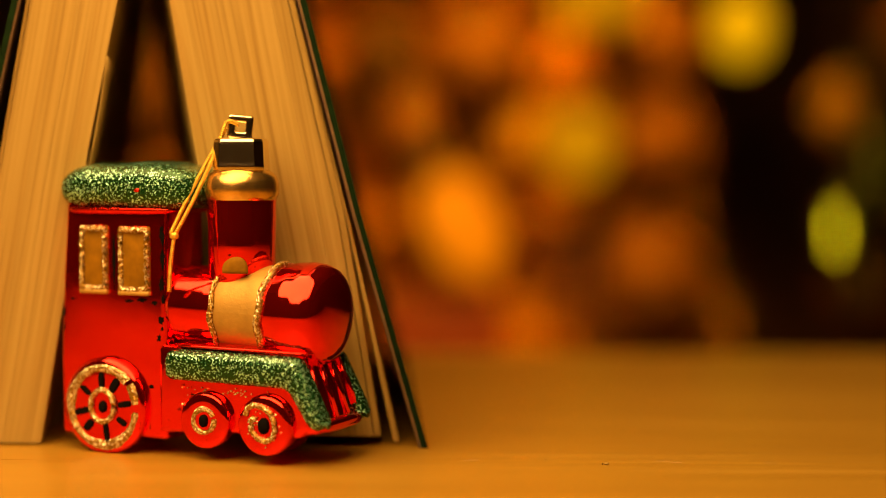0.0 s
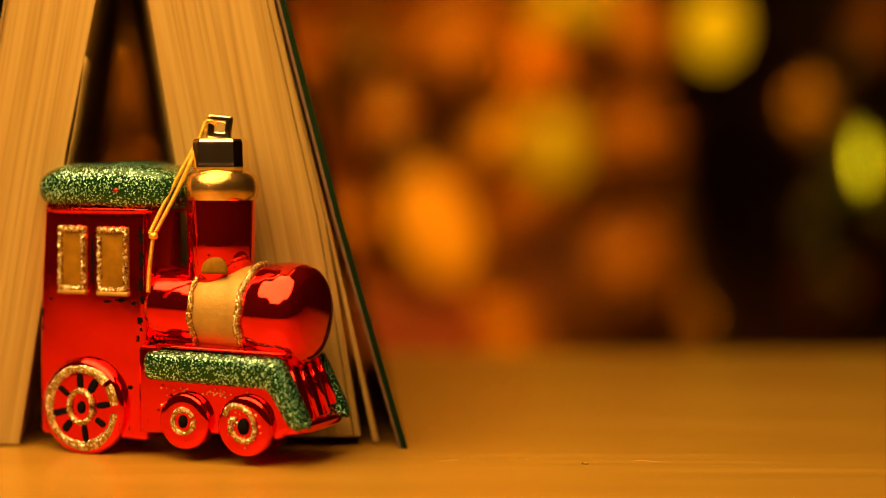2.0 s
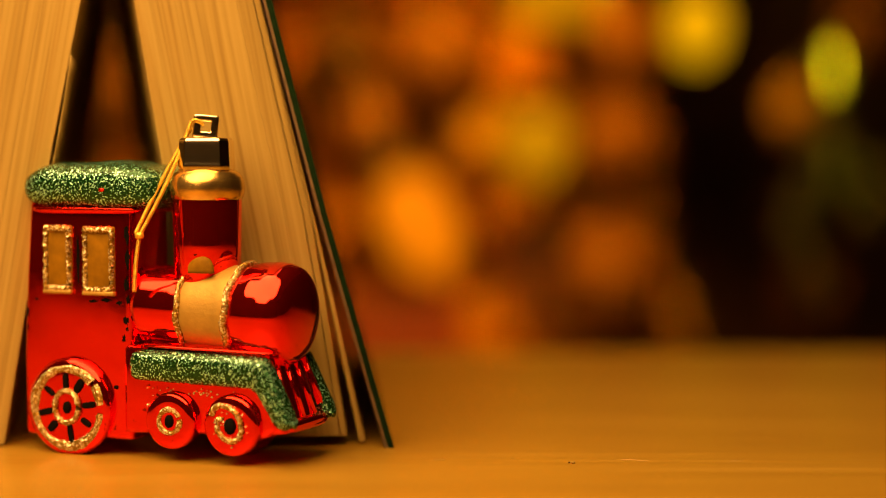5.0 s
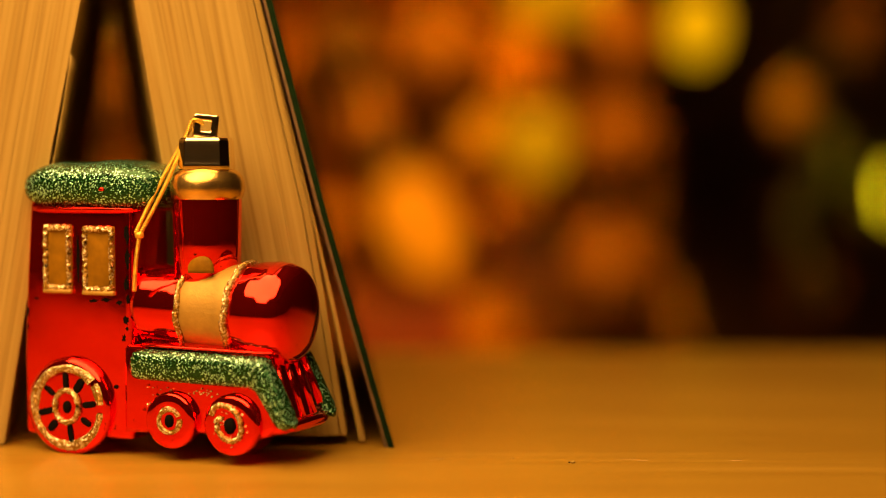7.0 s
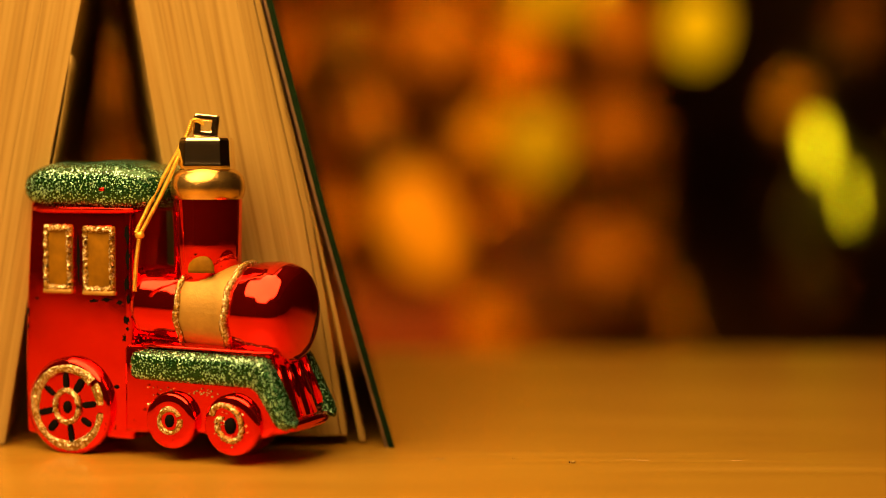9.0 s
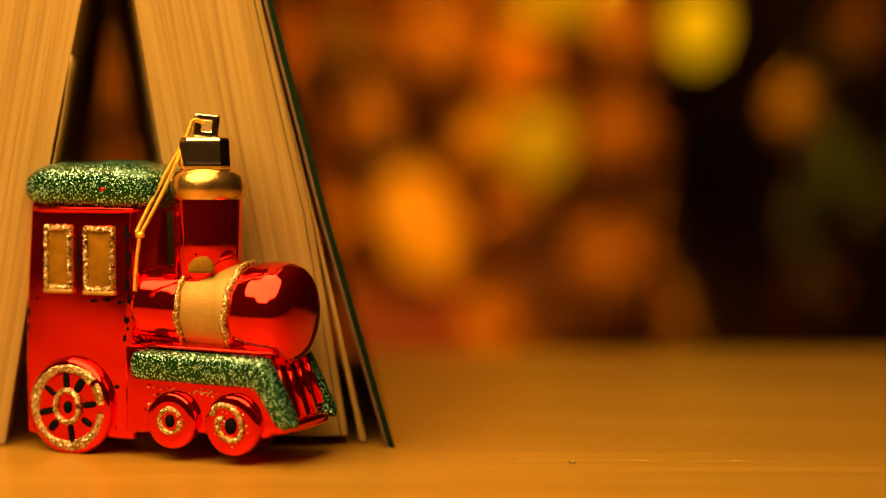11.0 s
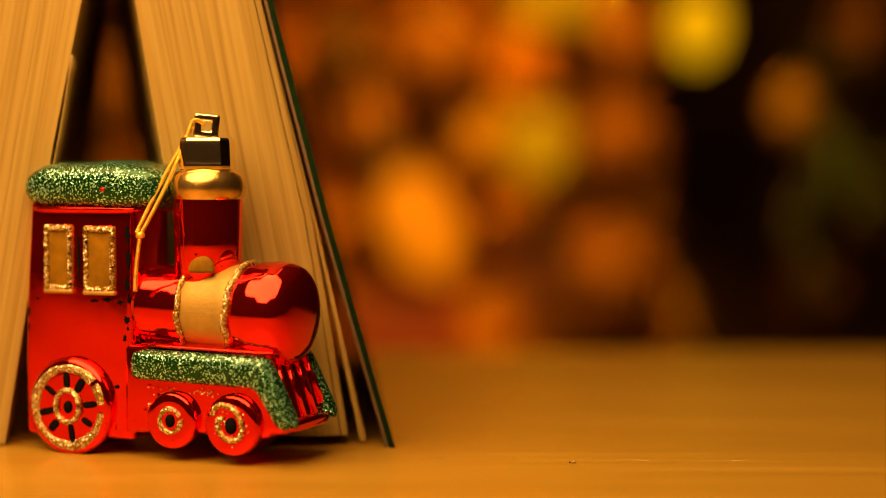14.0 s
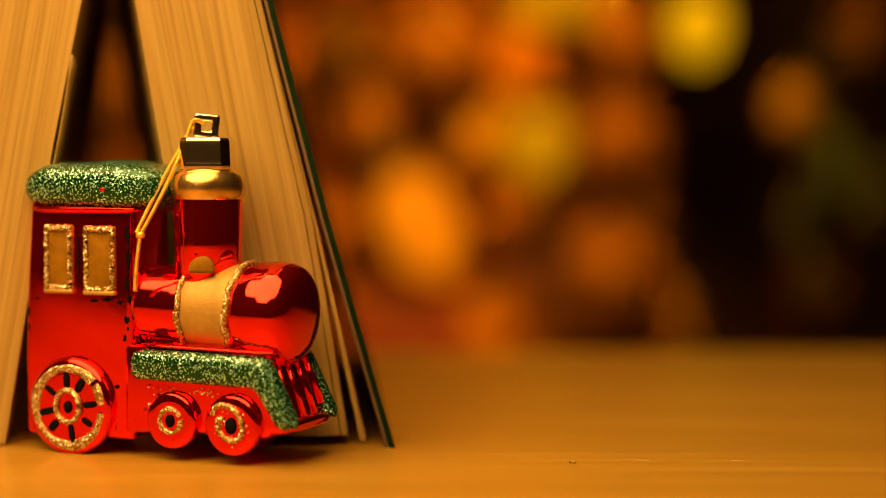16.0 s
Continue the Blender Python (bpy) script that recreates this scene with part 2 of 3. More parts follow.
def build_room():
    def slab(name, x0, x1, y0, y1, z0, z1, mat, label, category):
        ob = part(name, box(x0, x1, y0, y1, z0, z1), mat, None, "", False)
        return tagged(ob, label, category, kind="structure")
    slab("floor", -2.6, 2.6, -3.0, 3.2, FLOOR_Z - 0.1, FLOOR_Z, FLOOR_WOOD, "dark brown wooden floor of the dim room", "floor")
    slab("ceiling", -2.6, 2.6, -3.0, 3.2, 1.75, 1.85, CEIL, "plain cream ceiling of the dim room", "ceiling")
    slab("wall_north", -2.6, 2.6, 3.0, 3.1, FLOOR_Z, 1.75, WALL, "dark brown painted wall behind the tree", "wall")
    slab("wall_south", -2.6, 2.6, -2.9, -2.8, FLOOR_Z, 1.75, WALL, "dark brown painted wall", "wall")
    slab("wall_west", -2.6, -2.5, -2.8, 3.0, FLOOR_Z, 1.75, WALL, "dark brown painted wall", "wall")
    slab("wall_east", 2.5, 2.6, -2.8, 3.0, FLOOR_Z, 1.75, WALL, "dark brown painted wall", "wall")


def build_table():
    table = empty("table", pose(0, 0, 0))
    tagged(table, "light brown wooden table with fine straight grain", "table")
    part("tabletop", box(-0.75, 0.75, -0.52, 0.247, -0.028, 0, 0.003), WOOD, table, "", False)
    for x in (-0.70, 0.70):
        for y in (-0.47, 0.197):
            part("leg", box(x - 0.025, x + 0.025, y - 0.025, y + 0.025, FLOOR_Z, -0.028, 0.002), WOOD, table, "", False)
    build_scratches(table)
    for y in (-0.47, 0.197):
        part("apron", box(-0.675, 0.675, y - 0.01, y + 0.01, -0.10, -0.028), WOOD, table, "", False)


def build_scratches(table):
    """Short pale scuffs in one line along the grain."""
    for x, y, half in ((-0.0184, -0.0115, 0.0005), (-0.0027, -0.0118, 0.0004), (-0.0009, -0.0106, 0.0014), (0.0179, -0.0095, 0.0006), (0.0475, -0.0108, 0.0022), (0.0508, -0.0125, 0.0015), (0.0745, -0.0128, 0.0016)):
        part("scuff", put(pillow(half, 0.00011, 0.00006, 0.7, 0.7, 16, 6), pose(x, y, 0, 0, 0, -1.5)), SCUFF, table, "pale scuff in the wood")


def build_crumb():
    ob = part("crumb", put(pillow(0.0006, 0.0004, 0.0003, 0.8, 0.7, 12, 8), pose(0.0327, -0.0167, 0.0003, 0, 0, 20)), PAPER)
    tagged(ob, "tiny pale crumb lying on the table", "crumb")
    ob = part("crumb", put(pillow(0.0002, 0.0002, 0.0002, 0.8, 0.7, 12, 8), pose(0.0318, -0.0163, 0.0002)), ENDPAPER)
    tagged(ob, "tiny dark crumb lying on the table", "crumb")


build_room()
build_table()
build_crumb()


# ---------------------------------------------------------------- the book
BOOK_Y0, BOOK_LEN, SKEW = 0.009, 0.21, -0.19
SPLAY = 0.112        # how much the right half swings out, per metre of depth


def sheet(bm, f0, f1, b0, b1, y0, y1):
    """A leaf pack: front edge lines f0, f1 and back edge lines b0, b1, each as [(x, z) ...] from bottom to top."""
    cols = []
    for line, y in ((f0, y0), (f1, y0), (b1, y1), (b0, y1)):
        cols.append([bm.verts.new((x + SKEW * (y - BOOK_Y0), y, z)) for x, z in line])
    n = len(f0)
    for a, b in zip(cols, cols[1:] + cols[:1]):
        for i in range(n - 1):
            bm.faces.new((a[i], b[i], b[i + 1], a[i + 1]))
    bm.faces.new([c[0] for c in cols])
    bm.faces.new([c[-1] for c in cols][::-1])


def line_of(knots, steps=9):
    """Evenly spaced (x, z) along a bent line of (x, z) knots."""
    zs = np.linspace(knots[0][1], knots[-1][1], steps)
    xs = np.interp(zs, [k[1] for k in knots], [k[0] for k in knots])
    return list(zip(xs, zs))


def between(a, b, k):
    return [(p[0] + (q[0] - p[0]) * k, p[1] + (q[1] - p[1]) * k) for p, q in zip(a, b)]


def page_block(inner, outer, inner_back, outer_back, count, gaps, seed, back=0.0, fan=0.0):
    rnd = random.Random(seed)
    bm = bmesh.new()
    fi, fo, bi, bo = (line_of(k) for k in (inner, outer, inner_back, outer_back))
    cuts = [0.0]
    for i in range(count):
        cuts.append(cuts[-1] + rnd.uniform(0.5, 1.5))
    cuts = [c / cuts[-1] for c in cuts]
    for i, (k0, k1) in enumerate(zip(cuts, cuts[1:])):
        gap = gaps.get(i, 0.0) * (k1 - k0)
        y = BOOK_Y0 + back + fan * max(0, (k0 - 0.78) / 0.22) ** 1.5
        sheet(bm, between(fi, fo, k0), between(fi, fo, k1 - gap), between(bi, bo, k0), between(bi, bo, k1), y, BOOK_Y0 + BOOK_LEN - rnd.uniform(0, 0.0006))
    return bm


def build_book():
    book = empty("book", pose(0, 0, 0))
    tagged(book, "thick green clothbound book standing open like a tent on the table", "book")
    mm = 0.001

    def k(*pts):
        return [(x * mm, z * mm) for x, z in pts]
    def aside(line):
        return [(x + SPLAY * BOOK_LEN, z) for x, z in line]
    right_in, right_out = k((-62, 2.8), (-75, 79), (-81.6, 119), (-88, 160)), k((-25.5, 2.8), (-34.5, 59), (-48.4, 119), (-58, 160))
    right_in_b = k((-64, 2.8), (-80, 79), (-86.5, 119), (-89, 160))
    part("page_block", page_block(right_in, right_out, right_in_b, aside(right_out), 64, {52: 0.10, 60: 0.5}, 3, 0.0, 0.0015), PAPER, book, "yellowed page edges with small gaps", False)["kind"] = "stuff"
    left_in, left_out = k((-117.4, 0.6), (-103.4, 81.8), (-95.5, 119), (-90, 160)), k((-142, 0.6), (-127.4, 79), (-119.9, 119), (-112, 160))
    left_in_b = k((-114, 0.6), (-98, 81.8), (-92, 119), (-89.5, 160))
    part("page_block", page_block(left_in, left_out, left_in_b, left_out, 46, {20: 0.15, 43: 0.5}, 4), PAPER_LEFT, book, "yellowed page edges with small gaps", False)["kind"] = "stuff"
    # flyleaves that have come away from the block
    fly_in, fly_out = k((-22.0, 1.0), (-34.2, 59), (-48.32, 119), (-57.6, 160)), k((-20.4, 1.0), (-33.5, 59), (-48.18, 119), (-57.5, 160))
    part("flyleaf", page_block(fly_in, fly_out, aside(fly_in), aside(fly_out), 3, {}, 9, 0.002), PAPER, book, "", False)["kind"] = "stuff"
    # a lifted leaf at the inner edge
    bm = bmesh.new()
    bend = k((-107.0, 60), (-104.4, 72), (-102.2, 82), (-100.4, 92), (-98.5, 104))
    thin = [(x + 0.00035, z) for x, z in bend]
    sheet(bm, line_of(bend, 12), line_of(thin, 12), line_of(bend, 12), line_of(thin, 12), BOOK_Y0 - 0.0006, BOOK_Y0 + 0.05)
    part("loose_leaf", bm, PAPER, book)
    # boards: cloth outside, grey board core at the edge, dark endpaper inside
    for a, sign in ((k((-13.4, 0.0), (-30.2, 59), (-45.6, 119), (-56.5, 166)), -1), (k((-149.5, 0.0), (-133, 79), (-123.6, 119), (-112, 166)), 1)):
        out = line_of(a)
        cloth = [(x + sign * 0.0017, z) for x, z in out]
        core = [(x + sign * 0.0022, z) for x, z in out]
        lining = [(x + sign * 0.0025, z) for x, z in out]
        y0, y1 = BOOK_Y0 - 0.0025, BOOK_Y0 + BOOK_LEN + 0.003
        for name, p, q, mat, dy in (("cover", out, cloth, COVER, 0), ("board", cloth, core, BOARD, 0.0004), ("endpaper", core, lining, ENDPAPER, 0.0010)):
            bm = bmesh.new()
            pb, qb = (aside(p), aside(q)) if sign < 0 else (p, q)
            sheet(bm, p, q, pb, qb, y0 + dy, y1 - dy)
            part(name, bm, mat, book, "", False)
    bm = bmesh.new()
    arc = [(-0.0855 - 0.0275 * math.cos(math.pi * i / 14), 0.166 + 0.012 * math.sin(math.pi * i / 14)) for i in range(15)]
    arc2 = [(-0.0855 + (x + 0.0855) * 0.93, 0.166 + (z - 0.166) * 0.82) for x, z in arc]
    sheet(bm, arc, arc2, arc, arc2, BOOK_Y0 - 0.0025, BOOK_Y0 + BOOK_LEN + 0.003)
    part("spine", bm, COVER, book)
    return book


build_book()


# ---------------------------------------------------------------- the train ornament
def wheel(parent, name, x, z, y_out, radius, depth, ring_r, ring_w, hub_r, spokes, mirror=False, breaks=()):
    """A moulded wheel on the near side (or the far side), its face at y_out."""
    s = -1 if not mirror else 1
    prof = [(0, 0), (radius * 0.94, 0), (radius, depth * 0.15), (radius, depth * 0.72), (radius * 0.965, depth * 0.9), (radius * 0.88, depth), (radius * 0.6, depth * 0.97), (0, depth * 1.0)]
    m = Matrix.Translation((x, y_out - s * depth, z)) @ Matrix.Diagonal((1, -s, 1, 1))
    body = part(name, put(lathe(prof, 56, "y"), m), RED, parent)
    if mirror:
        return body
    y = y_out - 0.0001
    if ring_r:
        bm = bmesh.new()
        rnd = random.Random(int(radius * 1e6))
        n = 60
        gap = ring_r * 0.05
        pts = []
        for i in range(n):
            a = 2 * math.pi * i / n
            w = ring_w * (1 + 0.18 * math.sin(3 * a + x * 900) + rnd.uniform(-0.1, 0.1))
            pts.append((a, ring_r - w / 2 + rnd.uniform(-gap, gap) * 0.3, ring_r + w / 2))
        rows = [[bm.verts.new((x + r * math.cos(a), y - h, z + r * math.sin(a))) for r, h in ((ri, -0.0002), (ri * 0.8 + ro * 0.2, 0.00045), (ri * 0.2 + ro * 0.8, 0.00045), (ro, -0.0002))] for a, ri, ro in pts]
        for i in range(n):
            if i in breaks:
                continue
            for j in range(3):
                bm.faces.new((rows[i][j], rows[i][j + 1], rows[(i + 1) % n][j + 1], rows[(i + 1) % n][j]))
        part("glitter_ring", bm, GOLD_GLITTER, body, "gold glitter ring")
    prof = [(hub_r * 0.98, -0.0002), (hub_r, 0.0002), (hub_r * 0.6, 0.0006), (0, 0.0007)]
    part("hub", put(lathe(prof, 24, "y"), Matrix.Translation((x, y, z)) @ Matrix.Diagonal((0.85, 1, 1.15, 1))), BLACK_PAINT, body, "black painted hub")
    for i in range(spokes):
        a = 2 * math.pi * (i + 0.18 + 0.12 * math.sin(i * 2.1)) / spokes
        r0, r1 = ring_r * 0.47, ring_r * 0.87
        bm = pillow((r1 - r0) / 2 * (1 + 0.2 * math.sin(i * 3.3)), 0.0003, 0.00085 + 0.0002 * math.sin(i * 1.7), 0.55, 0.6, 16, 8)
        put(bm, Matrix.Translation((x + (r0 + r1) / 2 * math.cos(a), y, z + (r0 + r1) / 2 * math.sin(a))) @ Matrix.Rotation(-a, 4, "Y"))
        part("spoke_mark", bm, BLACK_PAINT, body, "black painted spoke")
    return body


def glitter_strip(points, width, lift, seed, normal_of=None):
    """A raised uneven bead of glitter along points."""
    rnd = random.Random(seed)
    bm = bmesh.new()
    pts = [Vector(p) for p in points]
    rings = []
    n = len(pts)
    for i, p in enumerate(pts):
        d = (pts[(i + 1) % n] - pts[i - 1]) if (pts[0] - pts[-1]).length < 1e-6 else pts[min(i + 1, n - 1)] - pts[max(i - 1, 0)]
        q = d.to_track_quat("Z", "X")
        r = width / 2 * rnd.uniform(0.88, 1.1)
        rings.append([bm.verts.new(p + q @ Vector((r * math.cos(2 * math.pi * k / 8), r * math.sin(2 * math.pi * k / 8), 0))) for k in range(8)])
    for a, b in zip(rings, rings[1:]):
        for k in range(8):
            bm.faces.new((a[k], a[(k + 1) % 8], b[(k + 1) % 8], b[k]))
    bm.faces.new(rings[0][::-1])
    bm.faces.new(rings[-1])
    return bm


def densify(pts, step):
    out = []
    for a, b in zip(pts, pts[1:]):
        a, b = Vector(a), Vector(b)
        n = max(1, int((b - a).length / step))
        out += [a + (b - a) * (i / n) for i in range(n)]
    out.append(Vector(pts[-1]))
    return out


def build_train():
    train = empty("train_ornament", pose(-0.09244, 0.00846, 0, 0, 0, -22))
    tagged(train, "shiny red glass locomotive ornament with green and gold glitter", "christmas ornament")
    mm = 0.001
    # cab
    bm = prism([(x * mm, z * mm) for x, z in [(-16.0, 4), (-16.2, 24), (-15.2, 46), (-13.8, 66), (17.0, 66), (17.2, 40), (17.4, 4)]], -0.0095, 0.0095, 0.0016, 4)
    part("cab", bm, RED, train)
    # roof
    bm = pillow(0.0213, 0.0125, 0.0063, 0.62, 0.42)
    for v in bm.verts:
        u = v.co.x / 0.0213
        v.co.z += -0.0016 * max(0, u) ** 2 * (1 if v.co.z < 0 else 0.1) - (0.0035 * max(0, -u - 0.55) * (1 if v.co.z > 0 else 0))
        v.co.z *= 1.0 + 0.05 * math.sin(6 * u)
    put(bm, Matrix.Translation((0.0047, 0, 0.0698)))
    part("roof", bm, GREEN_GLITTER, train, "green glitter roof")
    # red eave under the roof
    bm = pillow(0.0168, 0.0108, 0.0015, 0.7, 0.3)
    part("eave", put(bm, Matrix.Translation((0.0028, 0, 0.0636))), RED, train)
    # windows
    for x0, x1, z0, z1 in ((-9.9, 0.1, 41.7, 60.1), (2.2, 13.1, 41.5, 59.9)):
        pane = box(x0 * mm + 0.0006, x1 * mm - 0.0006, -0.0099, -0.009, z0 * mm + 0.0006, z1 * mm - 0.0006, 0.0003, 2)
        win = part("window", pane, PANE_PAINT, train, "ochre painted window pane")
        e = 0.0014
        loop = [(x0 * mm + e, z0 * mm + e), (x1 * mm - e, z0 * mm + e), (x1 * mm - e, z1 * mm - e), (x0 * mm + e, z1 * mm - e), (x0 * mm + e, z0 * mm + e)]
        pts = densify([(x, -0.0099, z) for x, z in loop], 0.0005)
        rnd = random.Random(int(x0 * 10))
        pts = [p + Vector((rnd.uniform(-1, 1) * 0.00015, 0, rnd.uniform(-1, 1) * 0.00015)) for p in pts]
        pts[-1] = pts[0].copy()
        sill = box(x0 * mm + 0.0007, x1 * mm - 0.0005, -0.0107, -0.0092, z0 * mm - 0.0001, z0 * mm + 0.0011, 0.0004, 2)
        part("sill", sill, GOLD_PAINT, win, "pale gold sill")
        part("glitter_frame", glitter_strip(pts, 0.0017, 0, int(x1 * 10)), GOLD_GLITTER, win, "gold glitter frame")
    # small black dot of paint and a red flaw
    part("paint_dot", put(pillow(0.0007, 0.0003, 0.0005, 0.7, 0.7, 12, 8), Matrix.Translation((0.0125, -0.0096, 0.0178))), BLACK_PAINT, train, "black paint dot")
    part("roof_chip", put(pillow(0.0009, 0.0005, 0.0005, 0.7, 0.7, 12, 8), Matrix.Translation((0.0105, -0.0124, 0.0688))), RED, train, "bare red spot")
    # dark room reflections on the cab lacquer, painted as flat black patches
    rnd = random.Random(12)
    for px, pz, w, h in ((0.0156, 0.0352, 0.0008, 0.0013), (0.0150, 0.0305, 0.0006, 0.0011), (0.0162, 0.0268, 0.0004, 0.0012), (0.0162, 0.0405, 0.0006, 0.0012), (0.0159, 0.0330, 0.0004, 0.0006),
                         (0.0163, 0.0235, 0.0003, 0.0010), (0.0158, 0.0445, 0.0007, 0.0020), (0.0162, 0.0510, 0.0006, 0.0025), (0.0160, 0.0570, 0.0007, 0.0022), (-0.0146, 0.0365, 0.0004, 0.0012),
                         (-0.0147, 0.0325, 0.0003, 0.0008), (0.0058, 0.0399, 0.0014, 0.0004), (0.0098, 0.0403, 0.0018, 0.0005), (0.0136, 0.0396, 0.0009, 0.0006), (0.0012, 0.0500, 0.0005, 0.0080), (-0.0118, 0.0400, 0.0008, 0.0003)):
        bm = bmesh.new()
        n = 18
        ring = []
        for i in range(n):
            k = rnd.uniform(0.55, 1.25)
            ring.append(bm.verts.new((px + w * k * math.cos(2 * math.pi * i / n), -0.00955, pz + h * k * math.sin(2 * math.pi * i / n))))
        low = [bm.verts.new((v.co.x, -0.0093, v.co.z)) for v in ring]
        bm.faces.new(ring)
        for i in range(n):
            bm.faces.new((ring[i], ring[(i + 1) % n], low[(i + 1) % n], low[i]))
        part("dark_reflection", bm, BLACK_PAINT, train, "dark reflection on the red lacquer, painted as a black patch", False)
    # boiler, turned about its axis
    prof = [(0.0094, 0.0), (0.0106, 0.0022), (0.0111, 0.012), (0.0113, 0.0235), (0.0120, 0.0295), (0.0131, 0.0345), (0.0134, 0.0385), (0.0131, 0.0412), (0.0121, 0.0434), (0.0103, 0.0449), (0.0072, 0.0457), (0.0035, 0.0460), (0, 0.0461)]
    fine = [(float(np.interp(h, [p[1] for p in prof], [p[0] for p in prof])), h) for h in np.linspace(0, 0.0461, 90)]
    boiler = part("boiler", put(lathe(fine, 72, "x"), Matrix.Translation((0.0165, 0, 0.0388))), RED, train)
    bell_c = (0.0366, -0.0078, 0.0486)

    def rad(u):
        return float(np.interp(u - 0.0165, [p[1] for p in prof], [p[0] for p in prof]))
    # gold band, narrower below than above
    def band_edges(a):
        top = 0.5 + 0.5 * math.sin(a)
        return 0.0318 - 0.0006 * top, 0.0452 + 0.0012 * top
    bm = bmesh.new()
    n = 72
    rows = []
    for i in range(n + 1):
        a = 2 * math.pi * i / n
        u0, u1 = band_edges(a)
        row = []
        for j in range(9):
            u = u0 + (u1 - u0) * j / 8
            r = rad(u) + (0.00022 if 0 < j < 8 else -0.0001)
            row.append(bm.verts.new((u, -r * math.cos(a), 0.0388 + r * math.sin(a))))
        rows.append(row)
    for a, b in zip(rows, rows[1:]):
        for j in range(8):
            bm.faces.new((a[j], a[j + 1], b[j + 1], b[j]))
    part("boiler_band", bm, GOLD_PAINT, boiler, "matt gold painted band")
    for side in (0, 1):
        pts = []
        for i in range(121):
            a = 2 * math.pi * i / 120
            u = band_edges(a)[side] + 0.00025 * math.sin(9 * a)
            pts.append((u, -(rad(u) + 0.0002) * math.cos(a), 0.0388 + (rad(u) + 0.0002) * math.sin(a)))
        part("glitter_trim", glitter_strip(pts, (0.0017, 0.0021)[side], 0, 7 + side), GOLD_GLITTER, boiler, "gold glitter line")
    pivot = Matrix.Translation((0.0165, 0, 0.0392))
    boiler.matrix_basis = pivot @ Matrix.Rotation(radians(2.2), 4, "Y") @ pivot.inverted()
    dome = pillow(0.0039, 0.0014, 0.0036, 0.9, 0.95, 32, 16)
    for v in dome.verts:
        v.co.z = max(v.co.z, -0.0008)
    part("bell", put(dome, Matrix.Translation(bell_c)), PANE_PAINT, train, "small gold dome")
    # chimney, its gold rim and the hanger cap
    prof = [(0.0087, 0.042), (0.0087, 0.055), (0.0089, 0.0662), (0.0086, 0.0672)]
    part("chimney", put(lathe(prof, 56), Matrix.Translation((0.0343, 0, 0))), RED, train)
    prof = [(0.0083, 0.0658), (0.0090, 0.0664), (0.0095, 0.0676), (0.0097, 0.0690), (0.0096, 0.0706), (0.0091, 0.0722), (0.0082, 0.0733), (0.0070, 0.0740), (0.0, 0.0742)]
    part("chimney_rim", put(lathe(prof, 56), Matrix.Translation((0.0343, 0, 0))), BRASS, train, "worn brass-coloured rim")
    # cap: square collar with cut corners and a sloping shoulder
    bm = bmesh.new()
    rings = []
    for h, half, cut in ((0.0734, 0.0062, 0.0019), (0.0740, 0.0066, 0.0020), (0.0750, 0.0067, 0.0020), (0.0758, 0.0066, 0.0020), (0.0808, 0.0064, 0.0020), (0.0815, 0.0063, 0.0020), (0.0821, 0.0058, 0.0018), (0.0823, 0.0036, 0.0013)):
        ring = []
        for sx, sy in ((1, 1), (-1, 1), (-1, -1), (1, -1)):
            ends = [(sx * half, sy * (half - cut)), (sx * (half - cut), sy * half)]
            for ex, ey in (ends if sx * sy > 0 else ends[::-1]):
                ring.append(bm.verts.new((0.0342 + ex * 0.94 - ey * 0.34, ey * 0.94 + ex * 0.34, h)))
        rings.append(ring)
    for a, b in zip(rings, rings[1:]):
        for i in range(8):
            bm.faces.new((a[i], a[(i + 1) % 8], b[(i + 1) % 8], b[i]))
    bm.faces.new(rings[-1])
    bmesh.ops.recalc_face_normals(bm, faces=bm.faces)
    bmesh.ops.bevel(bm, geom=[e for e in bm.edges if not e.is_boundary], offset=0.00025, segments=2, profile=0.5, affect="EDGES")
    cap = part("hanger_cap", bm, CHROME, train, "gilded metal hanger cap", False)
    # square loop with a hole
    m = Matrix.Translation((0.0340, 0, 0.0850)) @ Matrix.Rotation(0.5, 4, "Z") @ Matrix.Rotation(0.10, 4, "Y")
    bm = bmesh.new()
    sq = [(-1, -1), (1, -1), (1, 1), (-1, 1)]
    of, ob_, inf, inb = ([bm.verts.new((x * s, y, z * s * 0.95)) for x, z in sq] for s, y in ((0.0032, -0.0018), (0.0032, 0.0018), (0.0013, -0.0018), (0.0013, 0.0018)))
    for i in range(4):
        j = (i + 1) % 4
        for f in ((of[i], of[j], inf[j], inf[i]), (ob_[i], ob_[j], inb[j], inb[i]), (of[i], of[j], ob_[j], ob_[i]), (inf[i], inf[j], inb[j], inb[i])):
            bm.faces.new(f)
    bmesh.ops.recalc_face_normals(bm, faces=bm.faces)
    bmesh.ops.bevel(bm, geom=bm.edges[:], offset=0.0004, segments=2, profile=0.5, affect="EDGES")
    part("loop", put(bm, m), CHROME, cap)
    # hanging cord: two twisted strands down to a knot, one end below it
    cord = part("hanging_cord", bmesh.new(), CORD, train, "twisted gold cord")
    top = Vector((0.0318, -0.0035, 0.0862))
    knot = Vector((0.0224, -0.0135, 0.0573))
    end = Vector((0.0208, -0.0136, 0.0432))
    bm = bmesh.new()

